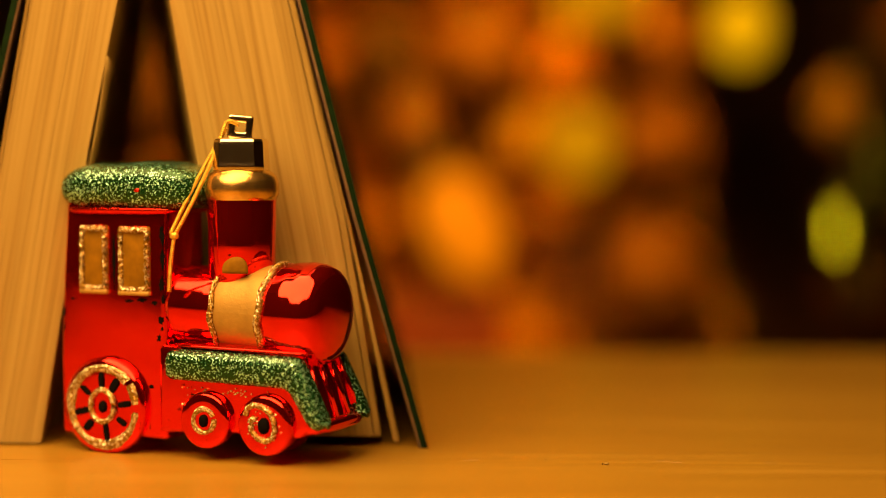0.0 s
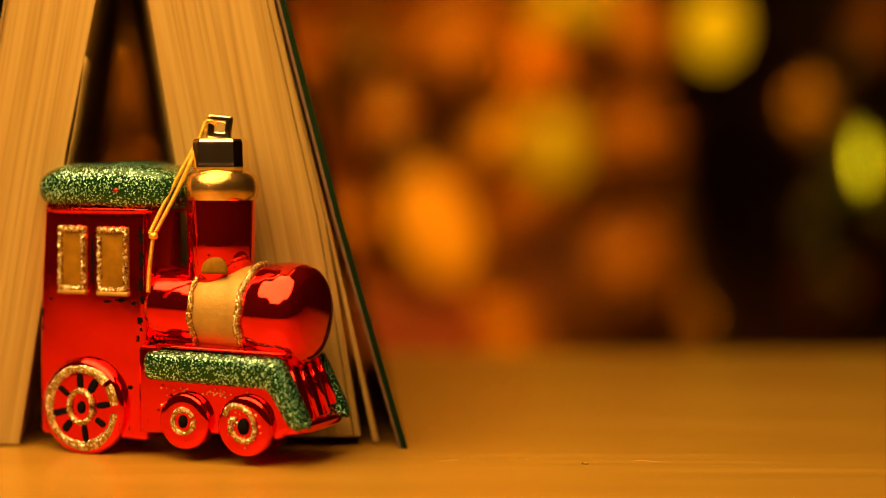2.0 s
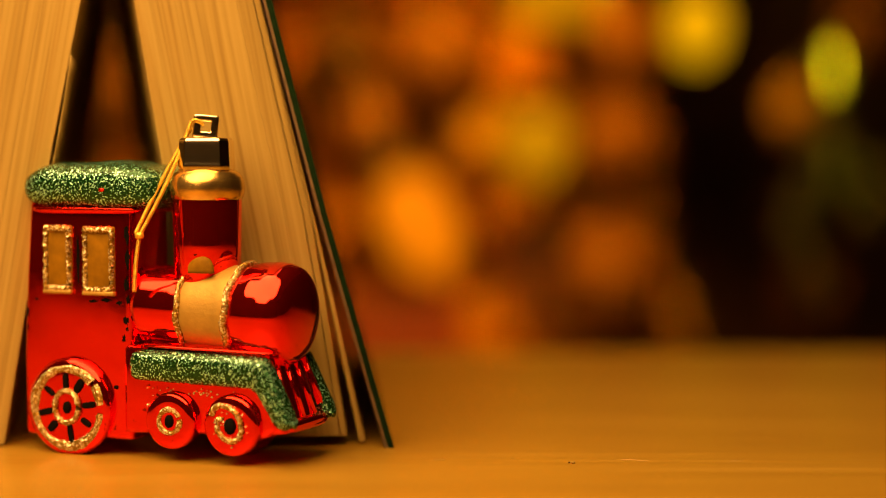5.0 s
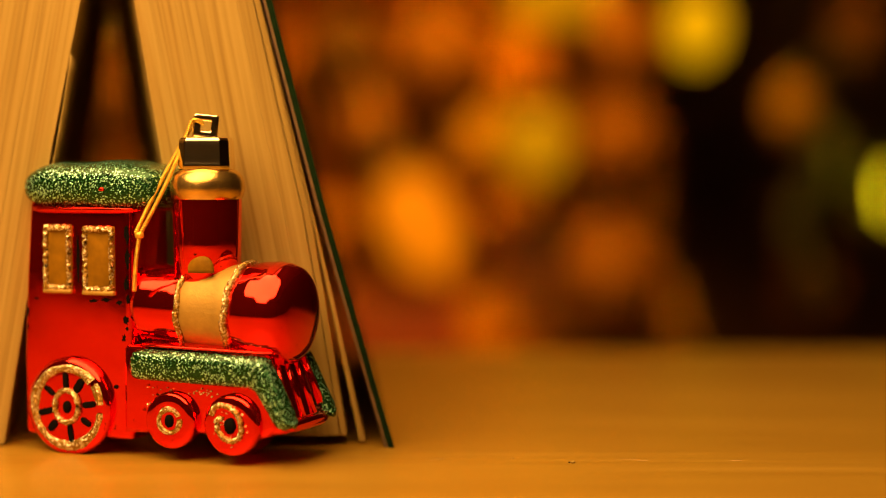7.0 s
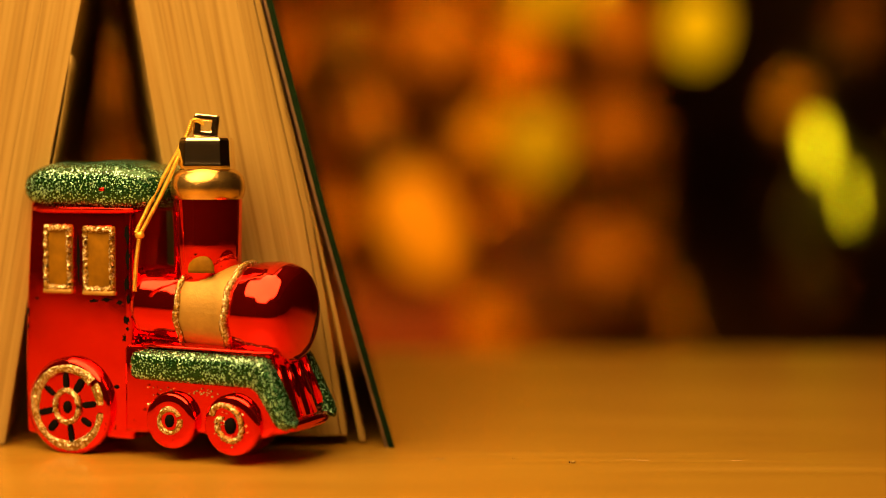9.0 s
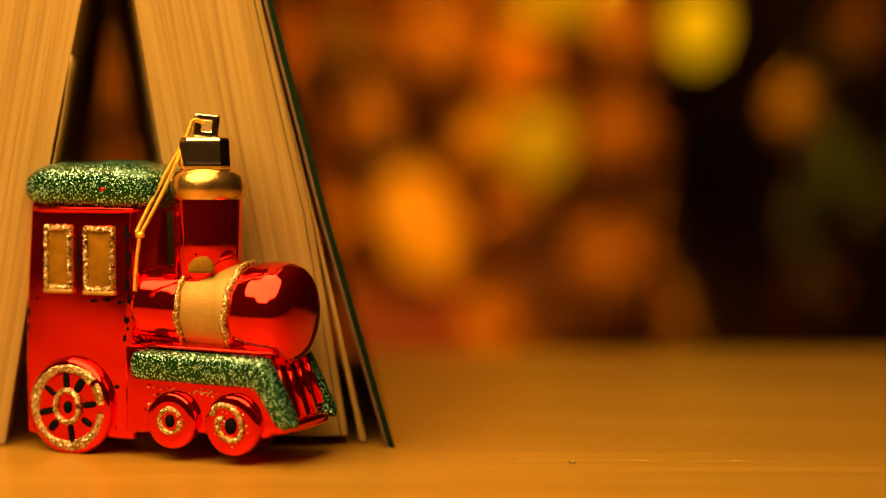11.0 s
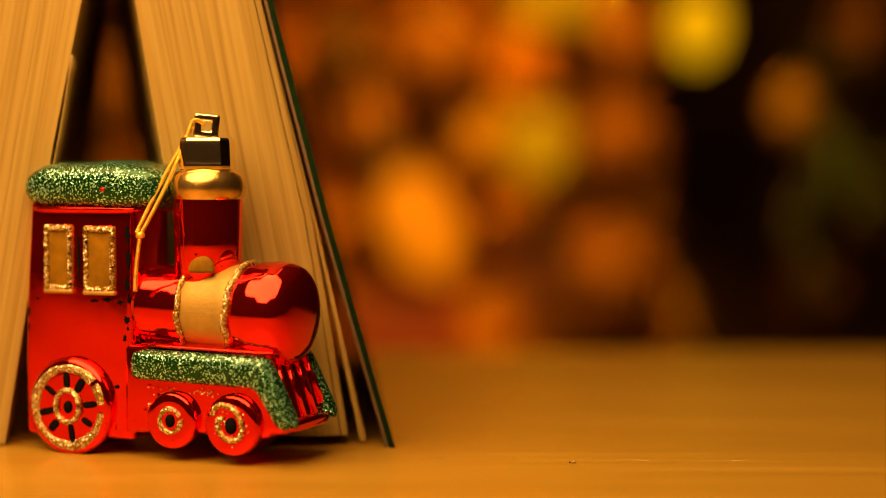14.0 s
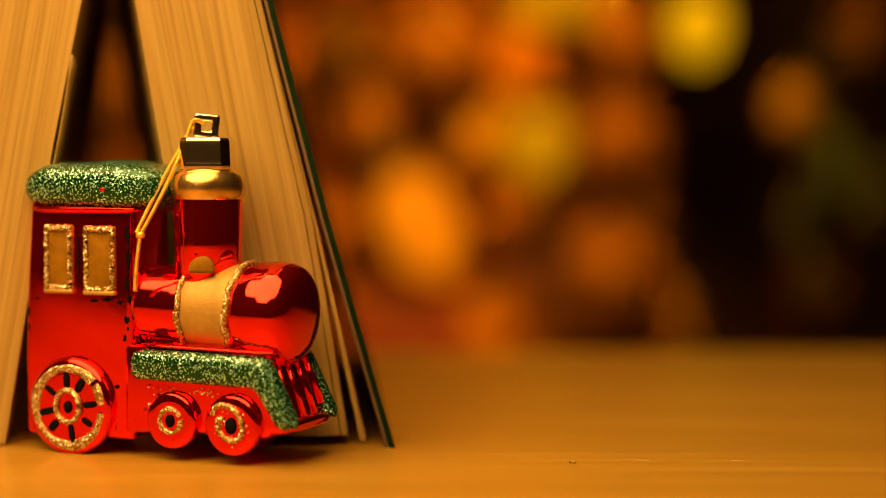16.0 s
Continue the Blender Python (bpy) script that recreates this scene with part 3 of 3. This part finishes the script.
    def strand(a, b, bow, r=0.00033, turns=28):
        for ph in (0, math.pi):
            pts = []
            n = turns * 8
            d = (b - a)
            q = d.to_track_quat("Z", "X")
            for i in range(n + 1):
                k = i / n
                c = a + d * k + Vector(bow) * math.sin(math.pi * k)
                pts.append(c + q @ Vector((0.00028 * math.cos(2 * math.pi * turns * k + ph), 0.00028 * math.sin(2 * math.pi * turns * k + ph), 0)))
            join(bm, tube(pts, r, 6))
    strand(top, knot, (0.0012, 0, 0.0004))
    strand(top + Vector((-0.0008, 0.0012, -0.0015)), knot + Vector((-0.0013, 0.0003, 0.0006)), (-0.0006, 0, -0.0002))
    strand(knot, end, (-0.0003, 0, 0), turns=14)
    strand(top + Vector((0.0002, 0, 0)), top + Vector((0.0022, 0.0022, -0.0006)), (0, -0.0008, 0.0006), turns=4)
    bm.to_mesh(cord.data)
    bm.free()
    for p in cord.data.polygons:
        p.use_smooth = True
    part("knot", put(pillow(0.0012, 0.0010, 0.0009, 0.8, 0.8, 16, 10), Matrix.Translation(knot)), CORD, cord)
    # chassis between the wheels and under the boiler
    bm = prism([(x * mm, z * mm) for x, z in [(15, 6), (15, 29), (56, 29), (58.5, 20), (60, 9.5), (56, 6.5), (40, 7)]], -0.0105, 0.0105, 0.0018, 4)
    part("chassis", bm, RED, train)
    bm = pillow(0.0205, 0.0118, 0.0012, 0.8, 0.3)
    part("footplate", put(bm, Matrix.Translation((0.0395, 0, 0.0288)) @ Matrix.Rotation(0.018, 4, "Y")), RED, train)
    # glittered fenders, near and far
    outline = [(18.4, 20.4), (18.2, 26.6), (20.6, 28.3), (57.6, 27.6), (60.2, 22.5), (65.3, 12.4), (64.9, 9.9), (60.3, 9.6), (57.2, 15.0), (53.8, 19.6), (36, 19.9)]
    for y0, y1 in ((-0.0138, -0.0080), (0.0080, 0.0138)):
        part("fender", prism([(x * mm, z * mm) for x, z in outline], y0, y1, 0.0023, 5), GREEN_GLITTER, train, "green glitter fender", True)
    # cowcatcher: sloping front with raised bars
    bm = prism([(x * mm, z * mm) for x, z in [(53, 27.0), (57.6, 26.6), (63.2, 12.0), (62.6, 8.6), (56, 7.4)]], -0.0098, 0.0098, 0.0012, 3)
    cow = part("cowcatcher", bm, RED, train)
    for y in (-0.0088, -0.0030, 0.0030, 0.0088):
        part("bar", tube([(0.0574, y * 0.85, 0.0268), (0.0604, y * 0.95, 0.0195), (0.0632, y * 1.03, 0.0122)], 0.0008, 10), RED, cow)
    part("bumper", put(pillow(0.0022, 0.0108, 0.0018, 0.7, 0.4, 40, 12), Matrix.Translation((0.0620, 0, 0.0102))), RED, cow)
    # wheels
    wheel(train, "rear_wheel", -0.0008, 0.0122, -0.0122, 0.0128, 0.0050, 0.0101, 0.0024, 0.0014, 8, breaks=(0, 6, 59))
    part("hub_ring", glitter_strip([(-0.0008 + 0.0036 * math.cos(2 * math.pi * i / 40), -0.0124, 0.0124 + 0.0042 * math.sin(2 * math.pi * i / 40)) for i in range(41)], 0.0016, 0, 5), GOLD_GLITTER, train, "gold glitter ring")
    wheel(train, "front_wheel", 0.0302, 0.0104, -0.0128, 0.0073, 0.0045, 0.0030, 0.0014, 0.0014, 0, breaks=(2, 3))
    lead = wheel(train, "front_wheel", 0.0478, 0.0102, -0.0130, 0.0078, 0.0050, 0, 0, 0.0018, 0)
    curl = [(-5.2, 2.6), (-4.6, 4.4), (-2.9, 5.3), (-0.6, 5.0), (1.6, 3.8), (2.9, 1.6), (3.2, -0.8), (2.6, -2.7), (0.6, -3.7), (-1.8, -3.0), (-3.4, -1.2), (-3.9, 0.8), (-3.1, 2.0), (-2.0, 1.7)]
    part("glitter_ring", glitter_strip(densify([(0.0478 + x * mm, -0.0130, 0.0100 + z * mm) for x, z in curl], 0.0004), 0.0016, 0, 21), GOLD_GLITTER, lead, "gold glitter curl")
    # stray flakes of glitter on the red lacquer
    rnd = random.Random(77)
    for cx, cz, wx, wz, count, mat, name in ((0.0245, 0.0135, 0.0022, 0.0060, 34, GOLD_FLAKE, "gold"), (0.0375, 0.0178, 0.0120, 0.0012, 26, GREEN_FLAKE, "green"), (0.0478, 0.0102, 0.0062, 0.0066, 22, GOLD_FLAKE, "gold")):
        bm = bmesh.new()
        y = -0.0132 if count == 22 else -0.0107
        for _ in range(count):
            x, z, r = cx + wx * max(-0.85, min(0.85, rnd.gauss(0, 0.5))), cz + wz * max(-0.8, min(0.8, rnd.gauss(0, 0.45))), rnd.uniform(0.00010, 0.00019)
            join(bm, put(box(-r, r, -0.00015, 0.0002, -r, r), Matrix.Translation((x, y, z)) @ Matrix.Rotation(rnd.uniform(0, 1.5), 4, "Y") @ Matrix.Rotation(rnd.uniform(-0.5, 0.5), 4, "X")))
        part("stray_flakes", bm, mat, train, "stray " + name + " glitter flakes", False)["kind"] = "stuff"
    wheel(train, "rear_wheel", 0.0, 0.0128, 0.0118, 0.0128, 0.0040, 0, 0, 0, 0, True)
    wheel(train, "front_wheel", 0.0410, 0.0078, 0.0118, 0.0078, 0.0040, 0, 0, 0, 0, True)
    return train


build_train()


# ---------------------------------------------------------------- behind the table: tree, gifts, lights
def leaf_crown(name, mat, parent, count, seed, cx, cy, z0, z1, radius, size, label=""):
    rnd = random.Random(seed)
    verts, faces = [], []
    for i in range(count):
        k = rnd.random() ** 1.3
        z = z0 + (z1 - z0) * k
        r = radius * (1 - 0.8 * k) * (0.55 + 0.45 * rnd.random()) * (1 + 0.18 * math.sin(z * 40))
        a = rnd.uniform(0, 2 * math.pi)
        p = Vector((cx + r * math.cos(a), cy + r * math.sin(a), z))
        d = Vector((math.cos(a) + rnd.uniform(-.7, .7), math.sin(a) + rnd.uniform(-.7, .7), rnd.uniform(-.7, .4))).normalized()
        w = d.cross(Vector((rnd.uniform(-1, 1), rnd.uniform(-1, 1), rnd.uniform(-1, 1)))).normalized()
        L, W = size * rnd.uniform(0.6, 1.4), size * 0.16
        b = len(verts)
        verts += [p - w * W, p + d * L * 0.5 - w * W * 1.2, p + d * L, p + d * L * 0.5 + w * W * 1.2]
        faces.append((b, b + 1, b + 2, b + 3))
    me = bpy.data.meshes.new(name)
    me.from_pydata([tuple(v) for v in verts], [], faces)
    me.materials.append(mat)
    ob = new(name, me)
    ob.parent = parent
    ob["kind"] = "stuff"
    if label:
        ob["label"] = label
    return ob


def build_tree():
    tree = empty("christmas_tree", pose(0, 0, 0))
    tagged(tree, "fir tree hung with copper tinsel, out of focus behind the table", "christmas tree")
    cx, cy = -0.115, 1.86
    part("trunk", put(lathe([(0.045, FLOOR_Z), (0.035, -0.2), (0.02, 0.5), (0.006, 1.1)], 14), Matrix.Translation((cx, cy, 0))), BARK, tree)
    rnd = random.Random(5)
    for i in range(34):
        z = -0.5 + 1.45 * i / 34
        a = i * 2.4
        L = 0.40 * (1 - 0.75 * (z + 0.6) / 1.7)
        part("branch", tube([(cx, cy, z), (cx + L * 0.5 * math.cos(a), cy + L * 0.5 * math.sin(a), z + 0.02), (cx + L * math.cos(a), cy + L * math.sin(a), z - 0.03)], 0.006, 6), BARK, tree)
    leaf_crown("crown", NEEDLES, tree, 5000, 1, cx, cy, -0.6, 1.12, 0.44, 0.055)
    leaf_crown("tinsel", TINSEL, tree, 60000, 2, cx, cy, -0.6, 1.05, 0.46, 0.06, "copper tinsel strands")
    return tree


def build_gift(name, x0, x1, y0, y1, z0, z1, mat, ribbon, label):
    g = empty(name, pose((x0 + x1) / 2, (y0 + y1) / 2, z0))
    tagged(g, label, "gift box", group="wrapped gifts")
    sx, sy, h = (x1 - x0) / 2, (y1 - y0) / 2, z1 - z0
    part("box", box(-sx, sx, -sy, sy, 0, h, 0.004, 2), mat, g, "", False)
    part("ribbon", box(-0.015, 0.015, -sy - 0.002, sy + 0.002, 0.001, h + 0.002), ribbon, g, "gold ribbon", False)


def build_bauble(x, y, z, r, mat, label):
    b = empty("bauble", pose(x, y, z))
    tagged(b, label, "bauble", group="baubles on the tree")
    part("ball", pillow(r, r, r, 1, 1, 32, 16), mat, b)
    part("cap", put(lathe([(r * 0.2, 0), (r * 0.2, r * 0.2), (0, r * 0.22)], 14), Matrix.Translation((0, 0, r * 0.97))), CHROME, b)
    part("hook", tube([(0, 0, r * 1.15), (0, 0, r * 1.5), (0.004, 0, r * 1.7)], 0.0008, 6), CHROME, b)
    if "beside" in label:
        part("thread", tube([(0.004, 0, r * 1.6), (0, 0, 0.8), (0, 0, 1.751 - z)], 0.0006, 5), SOCKET, b)


def build_bulb(x, y, z, rx, rz, mat, label, group="fairy lights", lean=0):
    b = empty("fairy_light", pose(x, y, z, 0, lean))
    tagged(b, label, "fairy light", group=group)
    part("bulb", pillow(rx, rx, rz, 1, 1, 24, 14), mat, b, "glowing glass")
    part("socket", put(lathe([(rx * 0.5, 0), (rx * 0.5, rz * 0.5), (rx * 0.2, rz * 0.6)], 14), Matrix.Translation((0, 0, rz * 0.9))), SOCKET, b)
    return b


build_tree()
build_gift("gift_box", 0.02, 0.25, 1.62, 1.80, FLOOR_Z, -0.01, GIFT_RED, GIFT_GOLD, "tall rust-red wrapped gift beside the tree")
build_gift("gift_box", -0.28, 0.02, 1.40, 1.60, FLOOR_Z, -0.07, GIFT_RED, GIFT_GOLD, "rust-red wrapped gift before the tree")


build_bulb(-0.027, 1.40, 0.014, 0.043, 0.066, BULB_AMBER, "large amber fairy light glowing on the tree", lean=-28)
build_bulb(0.279, 1.40, 0.231, 0.034, 0.038, BULB_YELLOW, "bright yellow fairy light glowing on the tree")
build_bulb(0.103, 1.40, 0.102, 0.040, 0.040, BULB_DIM, "dim yellow fairy light glowing on the tree")
build_bulb(0.099, 1.40, 0.257, 0.028, 0.028, BULB_DIM, "dim yellow fairy light glowing on the tree")
build_bulb(0.141, 1.40, 0.260, 0.028, 0.028, BULB_DIM, "dim yellow fairy light glowing on the tree")
for x, y, z, r, mat, label in (
        (-0.008, 1.47, 0.195, 0.060, BAUBLE_COPPER, "large copper-coloured bauble on the tree"),
        (0.028, 1.51, 0.108, 0.052, BAUBLE_GOLD, "dull gold bauble on the tree"),
        (0.200, 1.49, 0.100, 0.060, BAUBLE_COPPER, "large copper-coloured bauble on the tree"),
        (0.190, 1.50, 0.212, 0.070, BAUBLE_COPPER, "large copper-coloured bauble on the tree"),
        (0.190, 1.49, -0.055, 0.070, BAUBLE_COPPER, "large copper-coloured bauble on the tree"),
        (-0.115, 1.51, 0.200, 0.050, BAUBLE_DARK, "dark bronze bauble on the tree"),
        (-0.085, 1.49, 0.118, 0.048, BAUBLE_COPPER, "copper-coloured bauble on the tree"),
        (-0.385, 1.49, 0.150, 0.060, BAUBLE_COPPER, "copper-coloured bauble on the tree"),
        (0.411, 1.52, 0.142, 0.034, BAUBLE_GOLD, "dull gold bauble hanging beside the tree"),
        (0.500, 1.57, 0.235, 0.042, BAUBLE_COPPER, "copper-coloured bauble hanging beside the tree"),
        (0.475, 1.57, 0.066, 0.042, BAUBLE_GREEN, "dark green bauble hanging beside the tree"),
        (0.512, 1.57, 0.030, 0.036, BAUBLE_DARK, "dark bronze bauble hanging beside the tree"),
        (0.445, 1.57, -0.075, 0.040, BAUBLE_COPPER, "copper-coloured bauble hanging beside the tree")):
    build_bauble(x, y, z, r, mat, label)


# ---------------------------------------------------------------- glints of spinning ornaments, made as glowing cups on wires
def build_turning_glint(x, z, lean, size):
    """A lemon glow in a deep black cup, in place of a mirrored facet's glint: it is seen while the cup's mouth is
    turned this way.
    """
    b = empty("turning_glint", pose(x, 1.5, z, 0, lean))
    tagged(b, "glint of a spinning ornament, made as a lemon-yellow glow in a turning black cup", "fairy light", group="turning fairy lights")
    m = Matrix.Diagonal((size * 1.25, size, size * 1.25, 1))
    lamp = part("bulb", put(pillow(0.0140, 0.0050, 0.0235, 1, 1, 28, 16), m), GLINT_GLOW, b, "lemon glow in place of a reflected glint")
    prof = [(0.0, -0.008), (0.0150, -0.007), (0.0160, 0.000), (0.0165, 0.013), (0.0180, 0.013), (0.0185, -0.001), (0.0165, -0.010), (0.0090, -0.014), (0.0, -0.015)]
    part("cup", put(lathe(prof, 28, "y"), m @ Matrix.Diagonal((1, 1, 1.65, 1))), SOCKET, lamp, "deep black cup")
    part("wire", tube([(0, 0.008, 0.034 * size), (0.001, 0.006, 0.25), (0, 0, 0.9), (0, 0, 1.749 - z)], 0.0010, 6), SOCKET, b)
    return b


# across, height, lean, size, then the moments at which each faces the table: seconds, degrees of turn, sway across and up
TURNING = [
    (0.433, 0.099, -14, 0.95, ((0.3, 44, 0.01, -0.027), (2.6, 8), (2.7, 45), (3.6, 5), (4.0, 58), (4.7, 20), (5.6, 40), (7.4, 8), (8.5, 28, -0.004, -0.02), (8.9, 60), (9.0, 30),
                               (10.2, 30), (11.3, 44), (12.2, 60), (13.0, 40), (13.1, 25), (14.3, 36), (14.5, 46, -0.012, 0.008))),
    (0.462, 0.085, -12, 0.95, ((0.9, 62), (1.3, 62), (2.0, 44), (2.1, 5, -0.005, -0.03), (2.9, 5), (3.6, 52, 0.006, -0.045), (5.2, 30), (7.4, 46, 0.004, -0.045), (9.0, 46, 0.005, -0.045),
                               (9.8, 35), (11.9, 32), (13.0, 56, 0.004, -0.045), (13.1, 46, 0.004, -0.042))),
    (0.424, 0.036, -20, 1.15, ((0.8, 0, 0.013, 0), (1.0, 12, 0.014, 0.028), (2.2, 0, 0.005, 0.012), (3.9, 5), (5.9, 10), (7.5, 0), (8.2, 15, -0.017, -0.014), (8.7, 30), (9.1, 55),
                               (9.2, 10, 0, -0.017), (10.6, 20), (12.3, 0), (15.4, 0, -0.028, 0.007), (15.5, 12, -0.025, 0.012))),
    (0.402, 0.004, 6, 0.85, ((0.0, 46), (1.6, 58), (2.5, 46, -0.009, 0), (6.8, 48, -0.009, 0), (7.1, 44, -0.022, 0.007), (11.5, 55, 0.016, -0.012), (14.1, 50), (15.7, 62))),
    (0.508, 0.046, 0, 1.00, ((2.3, 50), (2.4, 45), (3.4, 20, 0, -0.045), (3.5, 35), (3.7, 45), (4.5, 40), (6.8, 35), (7.0, 45), (7.2, 5, 0, 0.035), (7.3, 15, 0, 0.045), (7.5, 40), (10.9, 40),
                             (12.1, 20), (13.2, 35), (13.5, 46, -0.003, -0.05), (14.5, 40, 0.008, 0), (15.5, 15), (15.7, 45))),
    (0.450, 0.190, -10, 0.85, ((5.0, 40), (10.4, 35), (14.6, 12), (15.2, 30), (15.9, 62))),
    (0.432, -0.062, 8, 0.90, ((0.1, 10), (9.6, 40))),
]
TURNED_AWAY = 86
GLINTS = [(build_turning_glint(*spec[:4]), *spec) for spec in TURNING]


def motions():
    for ob, x, z, lean, _, shown in GLINTS:
        facing = {t: (a, *(sway or (0, 0))) for t, a, *sway in shown}
        turns = {0.0: (TURNED_AWAY, 0, 0), 16.0: (TURNED_AWAY, 0, 0)}
        for t in facing:
            for side in (round(t - 0.1, 1), round(t + 0.1, 1)):
                if 0 <= side <= 16:
                    turns.setdefault(side, (TURNED_AWAY, 0, 0))
        turns.update(facing)
        walk(ob, [(t, pose(x + dx, 1.5, z + dz, 0, lean, a)) for t, (a, dx, dz) in sorted(turns.items())])


motions()
